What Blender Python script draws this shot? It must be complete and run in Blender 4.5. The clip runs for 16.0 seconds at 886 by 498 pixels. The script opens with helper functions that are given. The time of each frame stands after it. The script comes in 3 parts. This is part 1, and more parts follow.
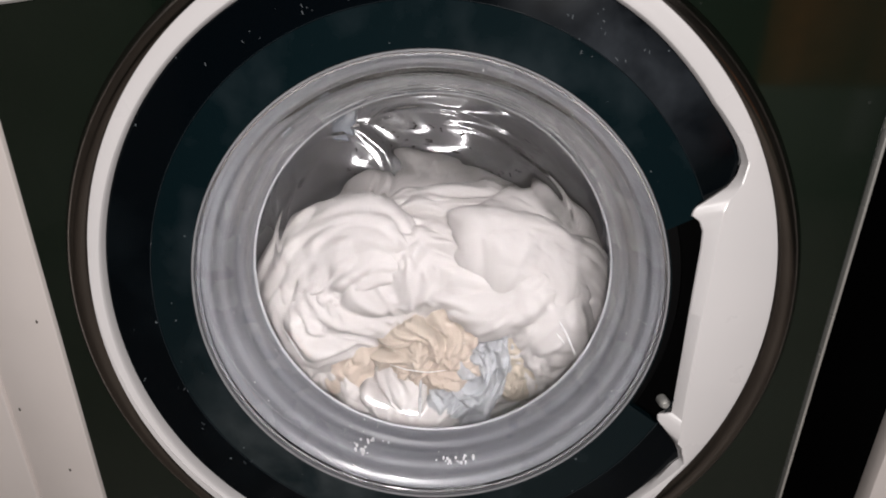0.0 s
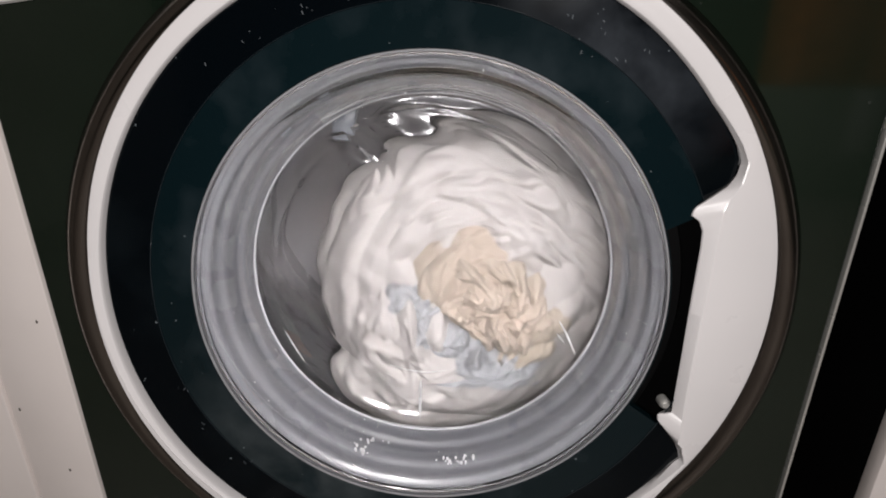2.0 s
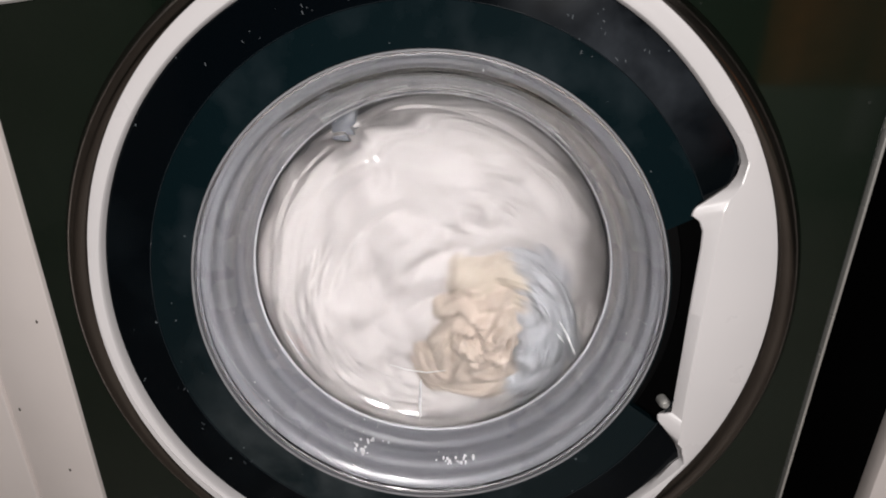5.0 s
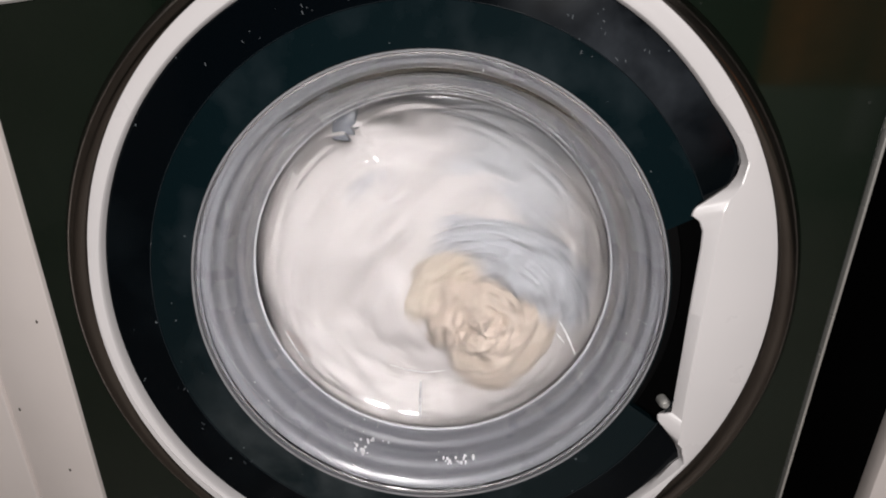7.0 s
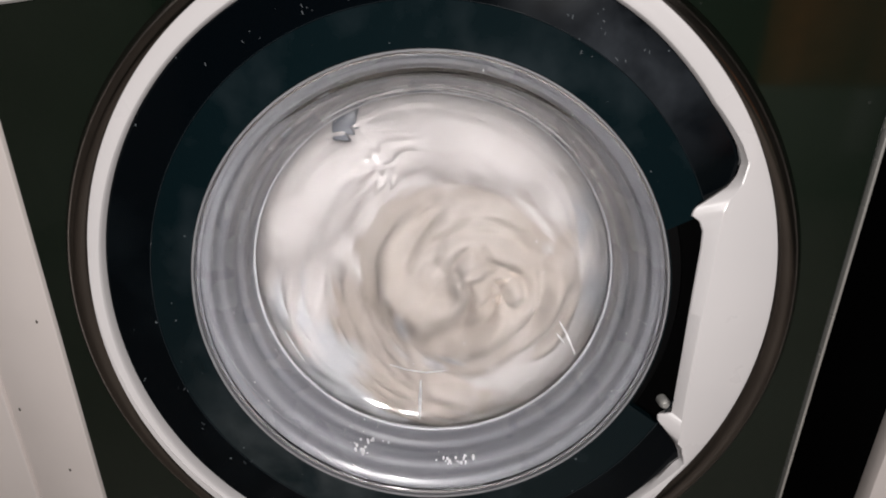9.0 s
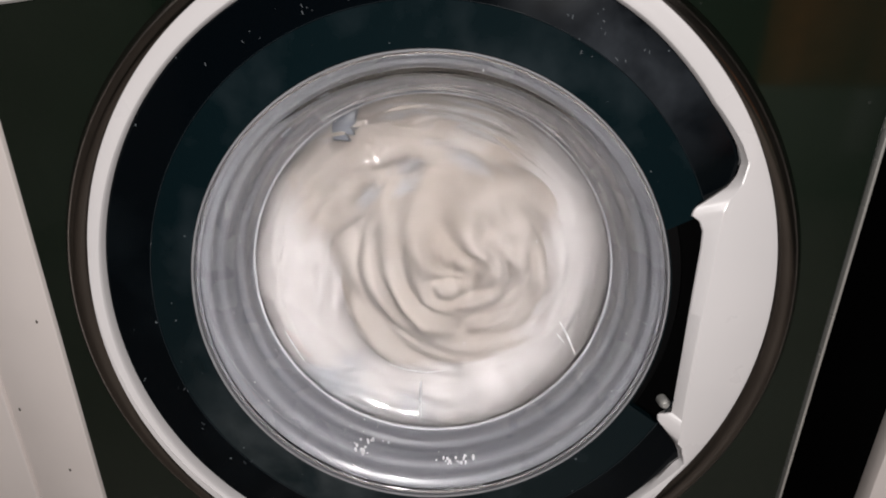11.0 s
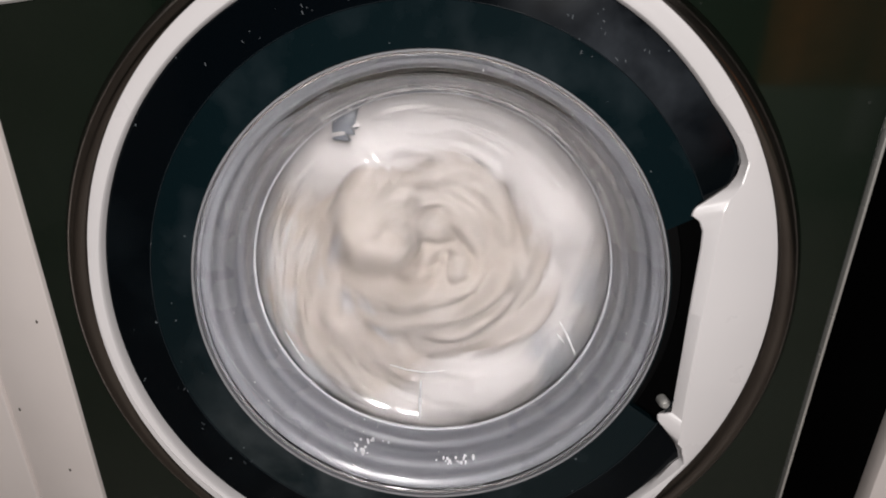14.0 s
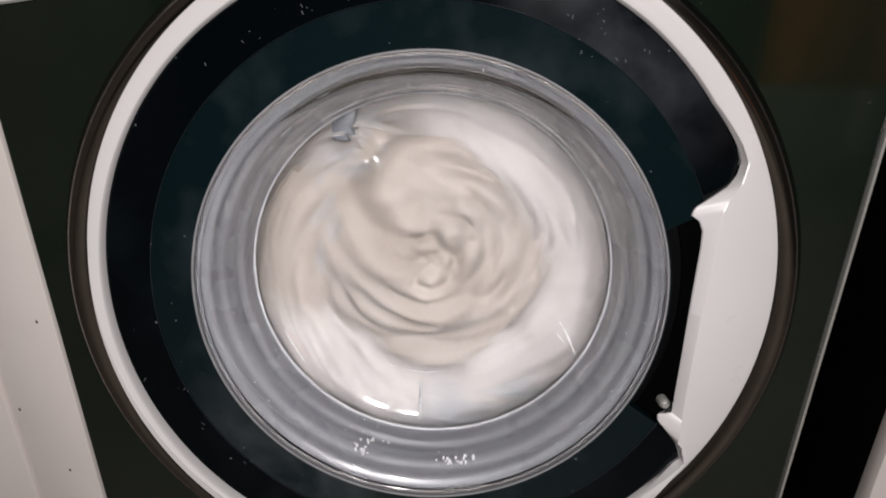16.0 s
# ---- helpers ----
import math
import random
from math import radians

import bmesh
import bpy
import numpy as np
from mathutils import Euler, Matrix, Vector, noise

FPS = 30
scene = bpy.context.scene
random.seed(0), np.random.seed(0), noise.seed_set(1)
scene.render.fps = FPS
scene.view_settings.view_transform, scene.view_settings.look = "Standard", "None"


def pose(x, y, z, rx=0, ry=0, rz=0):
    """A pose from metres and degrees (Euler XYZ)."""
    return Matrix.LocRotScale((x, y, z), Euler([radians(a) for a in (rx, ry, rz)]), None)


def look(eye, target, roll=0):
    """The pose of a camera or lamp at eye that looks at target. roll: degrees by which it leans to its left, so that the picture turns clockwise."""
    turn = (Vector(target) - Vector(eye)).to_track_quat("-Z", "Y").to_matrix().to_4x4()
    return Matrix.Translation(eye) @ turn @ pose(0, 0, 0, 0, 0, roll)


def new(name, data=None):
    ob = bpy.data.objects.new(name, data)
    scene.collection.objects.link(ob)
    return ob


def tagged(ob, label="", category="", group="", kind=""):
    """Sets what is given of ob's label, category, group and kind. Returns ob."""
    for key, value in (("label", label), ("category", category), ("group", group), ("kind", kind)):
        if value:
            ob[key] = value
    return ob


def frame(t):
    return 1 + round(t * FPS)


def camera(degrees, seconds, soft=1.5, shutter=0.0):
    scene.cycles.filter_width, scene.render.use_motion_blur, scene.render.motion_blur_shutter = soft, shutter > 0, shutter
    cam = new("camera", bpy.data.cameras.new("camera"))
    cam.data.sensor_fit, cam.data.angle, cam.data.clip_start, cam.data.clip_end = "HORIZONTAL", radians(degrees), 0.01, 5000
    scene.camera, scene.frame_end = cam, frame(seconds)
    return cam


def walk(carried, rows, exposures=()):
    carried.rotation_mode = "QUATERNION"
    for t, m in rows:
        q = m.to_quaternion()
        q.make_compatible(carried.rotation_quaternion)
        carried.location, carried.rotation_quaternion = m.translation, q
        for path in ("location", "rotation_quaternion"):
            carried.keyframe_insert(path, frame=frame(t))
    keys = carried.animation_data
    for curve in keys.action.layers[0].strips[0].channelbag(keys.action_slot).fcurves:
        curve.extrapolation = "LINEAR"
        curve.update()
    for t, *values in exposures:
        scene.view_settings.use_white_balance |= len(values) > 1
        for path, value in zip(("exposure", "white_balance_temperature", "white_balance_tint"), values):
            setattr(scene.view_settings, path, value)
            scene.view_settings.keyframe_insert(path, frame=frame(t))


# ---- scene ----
Z0 = 0.46                     # height of the door's centre over the floor
cam = camera(82.12, 16.0, soft=1.9, shutter=0.9)
EYE = Vector((0.0183, -0.3080, Z0 + 0.1484))
AHEAD = Vector((-0.02709, 0.94038, -0.33904))
VIEW = look(EYE, EYE + AHEAD, 0.3)
walk(cam, [(0.0, VIEW), (16.0, VIEW)], exposures=[(0.0, 0.0), (16.0, 0.0)])

# ---- light ----
world = bpy.data.worlds.new("room_air")
world.use_nodes = True
world.node_tree.nodes["Background"].inputs[0].default_value = (0.9, 0.95, 1.0, 1)
world.node_tree.nodes["Background"].inputs[1].default_value = 0.01
scene.world = world
# the phone's torch beside the lens is the main light
torch = bpy.data.lights.new("phone_torch", "AREA")
torch.shape, torch.size, torch.energy, torch.color = "DISK", 0.008, 0.92, (1.0, 0.965, 0.945)
torch_ob = new("phone_torch", torch)
torch_ob.matrix_world = look(EYE + Vector((0.004, -0.006, -0.022)), EYE + AHEAD + Vector((-0.16, 0, -0.10)))
# unseen fill light standing in for the room's lamp, placed to balance brightness
fill_light = bpy.data.lights.new("room_fill", "POINT")
fill_light.shadow_soft_size, fill_light.energy, fill_light.color = 0.09, 50.0, (1.0, 0.955, 0.938)
fill_ob = new("room_fill", fill_light)
fill_ob.matrix_world = look((0.42, -1.45, Z0 + 0.80), (0, 0, Z0))


# ---- materials ----
def material(name, base, rough=0.5, metal=0.0, spots=None, spot_scale=30.0, spot_amount=0.5, grain=0.0,
             grain_scale=300.0, rough_var=0.1, coat=0.0, spec=0.5, sheen=0.0, wrinkle=0.0, detail=6.0, low=0.4, high=0.65, specks=0.0, speck_size=0.1, speck_tone=(0.3, 0.32, 0.34)):
    m = bpy.data.materials.new(name)
    m.use_nodes = True
    nt = m.node_tree
    b = nt.nodes["Principled BSDF"]
    b.inputs["Roughness"].default_value, b.inputs["Metallic"].default_value = rough, metal
    b.inputs["Coat Weight"].default_value, b.inputs["Specular IOR Level"].default_value = coat, spec
    b.inputs["Sheen Weight"].default_value = sheen
    co = nt.nodes.new("ShaderNodeTexCoord")
    n = nt.nodes.new("ShaderNodeTexNoise")
    n.inputs["Scale"].default_value, n.inputs["Detail"].default_value = spot_scale, detail
    nt.links.new(co.outputs["Object"], n.inputs["Vector"])
    ramp = nt.nodes.new("ShaderNodeMapRange")
    ramp.inputs["From Min"].default_value, ramp.inputs["From Max"].default_value = low, high
    nt.links.new(n.outputs["Fac"], ramp.inputs["Value"])
    mul = nt.nodes.new("ShaderNodeMath")
    mul.operation = "MULTIPLY"
    mul.inputs[1].default_value = spot_amount
    nt.links.new(ramp.outputs["Result"], mul.inputs[0])
    mix = nt.nodes.new("ShaderNodeMix")
    mix.data_type = "RGBA"
    mix.inputs["A"].default_value = (*base, 1)
    mix.inputs["B"].default_value = (*(spots or [c * 0.75 for c in base]), 1)
    nt.links.new(mul.outputs[0], mix.inputs["Factor"])
    colour = mix.outputs["Result"]
    if specks:
        vo = nt.nodes.new("ShaderNodeTexVoronoi")
        vo.inputs["Scale"].default_value = specks
        nt.links.new(co.outputs["Object"], vo.inputs["Vector"])
        pick = nt.nodes.new("ShaderNodeSeparateColor")
        nt.links.new(vo.outputs["Color"], pick.inputs[0])
        size = nt.nodes.new("ShaderNodeMath")
        size.operation = "MULTIPLY"
        size.inputs[1].default_value = speck_size
        power = nt.nodes.new("ShaderNodeMath")
        power.operation = "POWER"
        power.inputs[1].default_value = 5.0
        nt.links.new(pick.outputs[0], power.inputs[0])
        nt.links.new(power.outputs[0], size.inputs[0])
        less = nt.nodes.new("ShaderNodeMath")
        less.operation = "LESS_THAN"
        nt.links.new(vo.outputs["Distance"], less.inputs[0])
        nt.links.new(size.outputs[0], less.inputs[1])
        half = nt.nodes.new("ShaderNodeMath")
        half.operation = "MULTIPLY"
        half.inputs[1].default_value = 0.75
        nt.links.new(less.outputs[0], half.inputs[0])
        dot = nt.nodes.new("ShaderNodeMix")
        dot.data_type = "RGBA"
        dot.inputs["B"].default_value = (*speck_tone, 1)
        nt.links.new(half.outputs[0], dot.inputs["Factor"])
        nt.links.new(colour, dot.inputs["A"])
        colour = dot.outputs["Result"]
    nt.links.new(colour, b.inputs["Base Color"])
    rv = nt.nodes.new("ShaderNodeMapRange")
    rv.inputs["To Min"].default_value, rv.inputs["To Max"].default_value = max(0.02, rough - rough_var), min(1, rough + rough_var)
    nt.links.new(n.outputs["Fac"], rv.inputs["Value"])
    nt.links.new(rv.outputs["Result"], b.inputs["Roughness"])
    if grain:
        g = nt.nodes.new("ShaderNodeTexNoise")
        g.inputs["Scale"].default_value, g.inputs["Detail"].default_value = grain_scale, 3
        nt.links.new(co.outputs["Object"], g.inputs["Vector"])
        bump = nt.nodes.new("ShaderNodeBump")
        bump.inputs["Strength"].default_value, bump.inputs["Distance"].default_value = grain, 0.001
        nt.links.new(g.outputs["Fac"], bump.inputs["Height"])
        if wrinkle:
            wr = nt.nodes.new("ShaderNodeTexNoise")
            wr.noise_type = "RIDGED_MULTIFRACTAL"
            wr.inputs["Scale"].default_value, wr.inputs["Detail"].default_value, wr.inputs["Distortion"].default_value = 19, 4, 0.9
            nt.links.new(co.outputs["Object"], wr.inputs["Vector"])
            crease = nt.nodes.new("ShaderNodeBump")
            crease.inputs["Strength"].default_value, crease.inputs["Distance"].default_value = wrinkle, 0.0035
            nt.links.new(wr.outputs["Fac"], crease.inputs["Height"])
            nt.links.new(crease.outputs["Normal"], bump.inputs["Normal"])
        nt.links.new(bump.outputs["Normal"], b.inputs["Normal"])
    return m


def glass(name, tint, rough=0.0, ior=1.5):
    m = bpy.data.materials.new(name)
    m.use_nodes = True
    b = m.node_tree.nodes["Principled BSDF"]
    b.inputs["Base Color"].default_value = (*tint, 1)
    b.inputs["Transmission Weight"].default_value = 1
    b.inputs["Roughness"].default_value = rough
    b.inputs["IOR"].default_value = ior
    b.inputs["Coat Weight"].default_value, b.inputs["Coat Roughness"].default_value = 0.6, 0.06
    return m


GRAPHITE = material("graphite_enamel", (0.0050, 0.0098, 0.0058), 0.06, spots=(0.0095, 0.0150, 0.0105), spot_scale=7, rough_var=0.06, spec=0.62, specks=60, speck_size=0.09, speck_tone=(0.03, 0.034, 0.03))
BEZEL = material("graphite_bezel", (0.22, 0.198, 0.18), 0.18, metal=1.0, spots=(0.165, 0.148, 0.135), spot_scale=25, rough_var=0.04)
SILVER = material("silver_plastic", (0.67, 0.645, 0.65), 0.3, metal=0.0, spots=(0.62, 0.60, 0.605), spot_scale=12, grain=0.05, grain_scale=900, coat=0.5)
TRIM = material("satin_trim", (0.68, 0.67, 0.64), 0.28, metal=0.6, spot_scale=40)
# near-black: shade of the door recess and drum holes is put into this colour
BLACK = material("black_and_shade", (0.002, 0.002, 0.0022), 0.6, spec=0.08)
DARK_GLASS = material("dark_tinted_glass", (0.001, 0.002, 0.003), 0.1, spots=(0.030, 0.042, 0.050), spot_scale=13, spot_amount=0.12, low=0.55, high=0.85, rough_var=0.05, spec=0.14, specks=130, speck_size=0.13, speck_tone=(0.12, 0.14, 0.15))
SMOKE_GLASS = material("smoked_glass", (0.0025, 0.0075, 0.0095), 0.1, spots=(0.05, 0.065, 0.075), spot_scale=18, spot_amount=0.35, low=0.5, high=0.85, rough_var=0.08, spec=0.26, specks=140, speck_size=0.12, speck_tone=(0.12, 0.14, 0.15))
RUBBER = material("grey_rubber", (0.138, 0.140, 0.153), 0.28, spots=(0.098, 0.099, 0.110), spot_scale=14, grain=0.15, grain_scale=90)
STEEL = material("drum_steel", (0.78, 0.77, 0.79), 0.17, metal=0.72, spots=(0.62, 0.61, 0.63), spot_scale=10)
RING_EDGE = material("polished_ring_edge", (0.01, 0.016, 0.02), 0.16, spec=0.8)
EDGE_GLINT = material("edge_glint", (0.46, 0.46, 0.48), 0.12, spot_scale=50, coat=0.5)
RIM = material("grey_rim_glint", (0.26, 0.26, 0.275), 0.2, spot_scale=50, coat=0.4)
DUST = material("dried_dust", (0.07, 0.08, 0.09), 0.7, spot_scale=300)
GREY_RING = material("grey_ring_plastic", (0.166, 0.168, 0.182), 0.26, spots=(0.122, 0.124, 0.135), spot_scale=14, grain=0.12, grain_scale=60)
NOZZLE = material("nozzle_plastic", (0.13, 0.14, 0.16), 0.4)
LIFTER = material("lifter_plastic", (0.30, 0.30, 0.31), 0.4)
BOWL = glass("bowl_glass", (0.85, 0.855, 0.87))
# opaque pale: glints of the drops and of lamp reflections put into colour
GLINT_WATER = material("pale_glint_water", (0.72, 0.72, 0.74), 0.08, spots=(0.30, 0.30, 0.32), spot_scale=200, coat=0.6)
CREAM = material("cream_paint", (0.80, 0.735, 0.71), 0.5, spots=(0.66, 0.60, 0.57), spot_scale=5, grain=0.15, grain_scale=60, specks=28, speck_size=0.055, speck_tone=(0.2, 0.17, 0.15))
DRIP = material("dark_speck", (0.10, 0.085, 0.075), 0.7, spot_scale=300)
PALE = material("pale_plastic", (0.62, 0.61, 0.60), 0.4)
WOOD = material("brown_wood", (0.60, 0.21, 0.06), 0.5, spots=(0.26, 0.10, 0.04), spot_scale=14)
GREY_UNIT = material("grey_unit_paint", (0.33, 0.35, 0.29), 0.6)
BRIGHT_PLASTER = material("bright_plaster", (0.255, 0.235, 0.21), 0.9, spots=(0.22, 0.20, 0.18), spot_scale=3, grain=0.3, grain_scale=80)
# walls out of view, kept very dark so glossy parts mirror little light
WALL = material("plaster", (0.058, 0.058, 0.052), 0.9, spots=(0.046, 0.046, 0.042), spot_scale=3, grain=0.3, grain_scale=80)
# ceiling out of view, made pale to add fill from above
CEILING = material("ceiling_plaster", (0.55, 0.54, 0.52), 0.9, spots=(0.5, 0.49, 0.47), spot_scale=3, grain=0.3, grain_scale=80)
# floor out of view, its tone set for the light it bounces upwards
FLOOR = material("floor_tile", (0.24, 0.215, 0.195), 0.45, spots=(0.20, 0.18, 0.16), spot_scale=6)
WHITE_CLOTH = material("white_cotton", (0.465, 0.441, 0.430), 0.85, spots=(0.42, 0.396, 0.383), spot_scale=18, grain=0.6, grain_scale=420, sheen=0.1, wrinkle=0.75)
BEIGE_CLOTH = material("beige_terry", (0.40, 0.345, 0.295), 0.9, spots=(0.43, 0.345, 0.295), spot_scale=14, grain=0.9, grain_scale=420, sheen=0.15, wrinkle=0.5)
STRAW_CLOTH = material("straw_cotton", (0.42, 0.368, 0.312), 0.9, spots=(0.36, 0.305, 0.245), spot_scale=16, grain=0.7, grain_scale=420, sheen=0.12, wrinkle=0.4)
SAND_CLOTH = material("sand_cotton", (0.348, 0.314, 0.292), 0.9, spots=(0.285, 0.243, 0.212), spot_scale=13, spot_amount=0.8, grain=0.6, grain_scale=450, sheen=0.1, wrinkle=0.3)
BLUE_CLOTH = material("blue_grey_cotton", (0.335, 0.342, 0.360), 0.9, spots=(0.275, 0.283, 0.305), spot_scale=22, grain=0.6, grain_scale=480, sheen=0.1, wrinkle=0.5)
PALE_BLUE_CLOTH = material("pale_blue_cotton", (0.395, 0.398, 0.408), 0.9, spots=(0.345, 0.352, 0.366), spot_scale=20, grain=0.6, grain_scale=480, sheen=0.1, wrinkle=0.35)


def smudge(mat, place, radius, tone, amount):
    """A cloudy paler patch on the glass round a place."""
    nt = mat.node_tree
    b = nt.nodes["Principled BSDF"]
    under = b.inputs["Base Color"].links[0].from_socket
    co = nt.nodes.new("ShaderNodeTexCoord")
    far = nt.nodes.new("ShaderNodeVectorMath")
    far.operation = "DISTANCE"
    far.inputs[1].default_value = place
    nt.links.new(co.outputs["Object"], far.inputs[0])
    fade = nt.nodes.new("ShaderNodeMapRange")
    fade.inputs["From Min"].default_value, fade.inputs["From Max"].default_value = radius, radius * 0.2
    nt.links.new(far.outputs["Value"], fade.inputs["Value"])
    cloud = nt.nodes.new("ShaderNodeTexNoise")
    cloud.inputs["Scale"].default_value, cloud.inputs["Detail"].default_value, cloud.inputs["Distortion"].default_value = 26, 8, 0.25
    nt.links.new(co.outputs["Object"], cloud.inputs["Vector"])
    rag = nt.nodes.new("ShaderNodeMapRange")
    rag.inputs["From Min"].default_value, rag.inputs["From Max"].default_value, rag.inputs["To Max"].default_value = 0.30, 0.85, amount
    nt.links.new(cloud.outputs["Fac"], rag.inputs["Value"])
    mul = nt.nodes.new("ShaderNodeMath")
    mul.operation = "MULTIPLY"
    nt.links.new(fade.outputs["Result"], mul.inputs[0])
    nt.links.new(rag.outputs["Result"], mul.inputs[1])
    mix = nt.nodes.new("ShaderNodeMix")
    mix.data_type = "RGBA"
    mix.inputs["B"].default_value = (*tone, 1)
    nt.links.new(mul.outputs[0], mix.inputs["Factor"])
    nt.links.new(under, mix.inputs["A"])
    nt.links.new(mix.outputs["Result"], b.inputs["Base Color"])


smudge(DARK_GLASS, (0.115, -0.0035, 0.155), 0.085, (0.060, 0.068, 0.080), 0.8)
smudge(SMOKE_GLASS, (-0.100, -0.003, -0.140), 0.13, (0.065, 0.075, 0.080), 0.8)
smudge(DARK_GLASS, (-0.04, -0.0035, -0.20), 0.10, (0.05, 0.055, 0.06), 0.7)


# ---- mesh helpers ----
def finish(name, bm, mat, parent=None, label="", smooth=True, angle=40):
    bmesh.ops.recalc_face_normals(bm, faces=bm.faces)
    me = bpy.data.meshes.new(name)
    if smooth:
        for f in bm.faces:
            f.smooth = True
        for e in bm.edges:
            if len(e.link_faces) == 2 and e.calc_face_angle(0) > radians(angle):
                e.smooth = False
    bm.to_mesh(me)
    bm.free()
    me.materials.append(mat)
    ob = new(name, me)
    if parent:
        ob.parent = parent
    if label:
        tagged(ob, label)
    return ob


def part(name, bm, mat, parent, label="", smooth=True, angle=40):
    return finish(name, bm, mat, parent, label, smooth, angle)


def box(x0, x1, y0, y1, z0, z1, bevel=0.0, seg=2):
    bm = bmesh.new()
    bmesh.ops.create_cube(bm, size=1)
    for v in bm.verts:
        v.co = Vector(((x0 + x1) / 2 + v.co.x * (x1 - x0), (y0 + y1) / 2 + v.co.y * (y1 - y0), (z0 + z1) / 2 + v.co.z * (z1 - z0)))
    if bevel:
        bmesh.ops.bevel(bm, geom=bm.edges[:], offset=bevel, segments=seg, affect="EDGES", profile=0.5)
    return bm


def revolve(profile, n=144, closed=False, cx=0.0, cz=0.0, shift=None):
    """A body of revolution round the y axis from (radius, y) pairs."""
    bm = bmesh.new()
    rings = []
    for r, y in profile:
        if r < 1e-6:
            rings.append([bm.verts.new((cx, y, cz))])
            continue
        ring = []
        for i in range(n):
            a = 2 * math.pi * i / n
            ring.append(bm.verts.new((cx + r * math.cos(a), y, cz + r * math.sin(a))))
        rings.append(ring)
    pairs = list(zip(rings, rings[1:])) + ([(rings[-1], rings[0])] if closed else [])
    for a, b in pairs:
        for i in range(n):
            j = (i + 1) % n
            if len(a) == 1:
                bm.faces.new((a[0], b[j], b[i]))
            elif len(b) == 1:
                bm.faces.new((a[i], a[j], b[0]))
            else:
                bm.faces.new((a[i], a[j], b[j], b[i]))
    if shift:
        for v in bm.verts:
            v.co += shift(v.co)
    return bm


def spline(table, x):
    """Value at x of a table of (x, value), straight between entries."""
    for (a, va), (b, vb) in zip(table, table[1:]):
        if x <= b:
            return va + (vb - va) * max(0.0, (x - a)) / (b - a)
    return table[-1][1]


# ---- room ----
def build_room():
    floor = finish("floor", box(-1.7, 2.4, -2.6, 0.8, -0.1, 0.0), FLOOR, smooth=False)
    tagged(floor, "unseen floor, toned to bounce light upwards", "floor", kind="structure")
    ceiling = finish("ceiling", box(-1.7, 2.4, -2.6, 0.8, 2.5, 2.6), CEILING, smooth=False)
    tagged(ceiling, "unseen pale ceiling, added as fill from above", "ceiling", kind="structure")
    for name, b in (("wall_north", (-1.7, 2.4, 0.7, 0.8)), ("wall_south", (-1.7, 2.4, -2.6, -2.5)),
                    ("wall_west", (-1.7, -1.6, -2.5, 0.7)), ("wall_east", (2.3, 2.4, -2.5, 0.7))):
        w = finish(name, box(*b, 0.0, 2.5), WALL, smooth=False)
        # unseen west wall made paler so the bezel's left side mirrors brightness
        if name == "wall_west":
            w.data.materials[0] = BRIGHT_PLASTER
        tagged(w, "plain unseen wall, toned for what the glossy front mirrors", "wall", kind="structure")


build_room()


# ---- washing machine ----
def empty(name, m):
    ob = new(name)
    ob.empty_display_size = 0.1
    ob.matrix_basis = m
    return ob


FRONT = 0.0408                # the front panel's plane
HOLE, LIP = 0.2510, 0.2730     # the round opening in the panel and its raised lip
LIPX, LIPZ = -0.0040, -0.0355


def front_panel():
    """Enamelled front sheet with a round hole and rolled edges on both sides."""
    bm = bmesh.new()
    n = 180
    x0, x1, z0, z1 = -0.297, 0.2984, -0.43, 0.385
    inner, outer = [], []
    for i in range(n):
        a = 2 * math.pi * (i + 0.5) / n
        c, s = math.cos(a), math.sin(a)
        inner.append(bm.verts.new((LIPX + LIP * c, FRONT, LIPZ + LIP * s)))
        k = min((x1 - 0.004 - LIPX if c > 0 else LIPX - x0 - 0.0012) / max(abs(c), 1e-6), ((z1 - LIPZ) if s > 0 else (LIPZ - z0)) / max(abs(s), 1e-6))
        outer.append(bm.verts.new((LIPX + k * c, FRONT, LIPZ + k * s)))
    for i in range(n):
        j = (i + 1) % n
        bm.faces.new((inner[i], inner[j], outer[j], outer[i]))
    # rolled side edges
    for sx, edge, rad in ((1, x1, 0.004), (-1, x0, 0.0012)):
        rows = []
        for k in range(9):
            a = math.pi / 2 * k / 8
            x, y = edge - sx * rad + sx * rad * math.sin(a), FRONT + rad * (1 - math.cos(a))
            rows.append([bm.verts.new((x, y, z0)), bm.verts.new((x, y, z1))])
        rows.append([bm.verts.new((edge, FRONT + 0.05, z0)), bm.verts.new((edge, FRONT + 0.05, z1))])
        for a, b in zip(rows, rows[1:]):
            bm.faces.new((a[0], b[0], b[1], a[1]))
    return bm


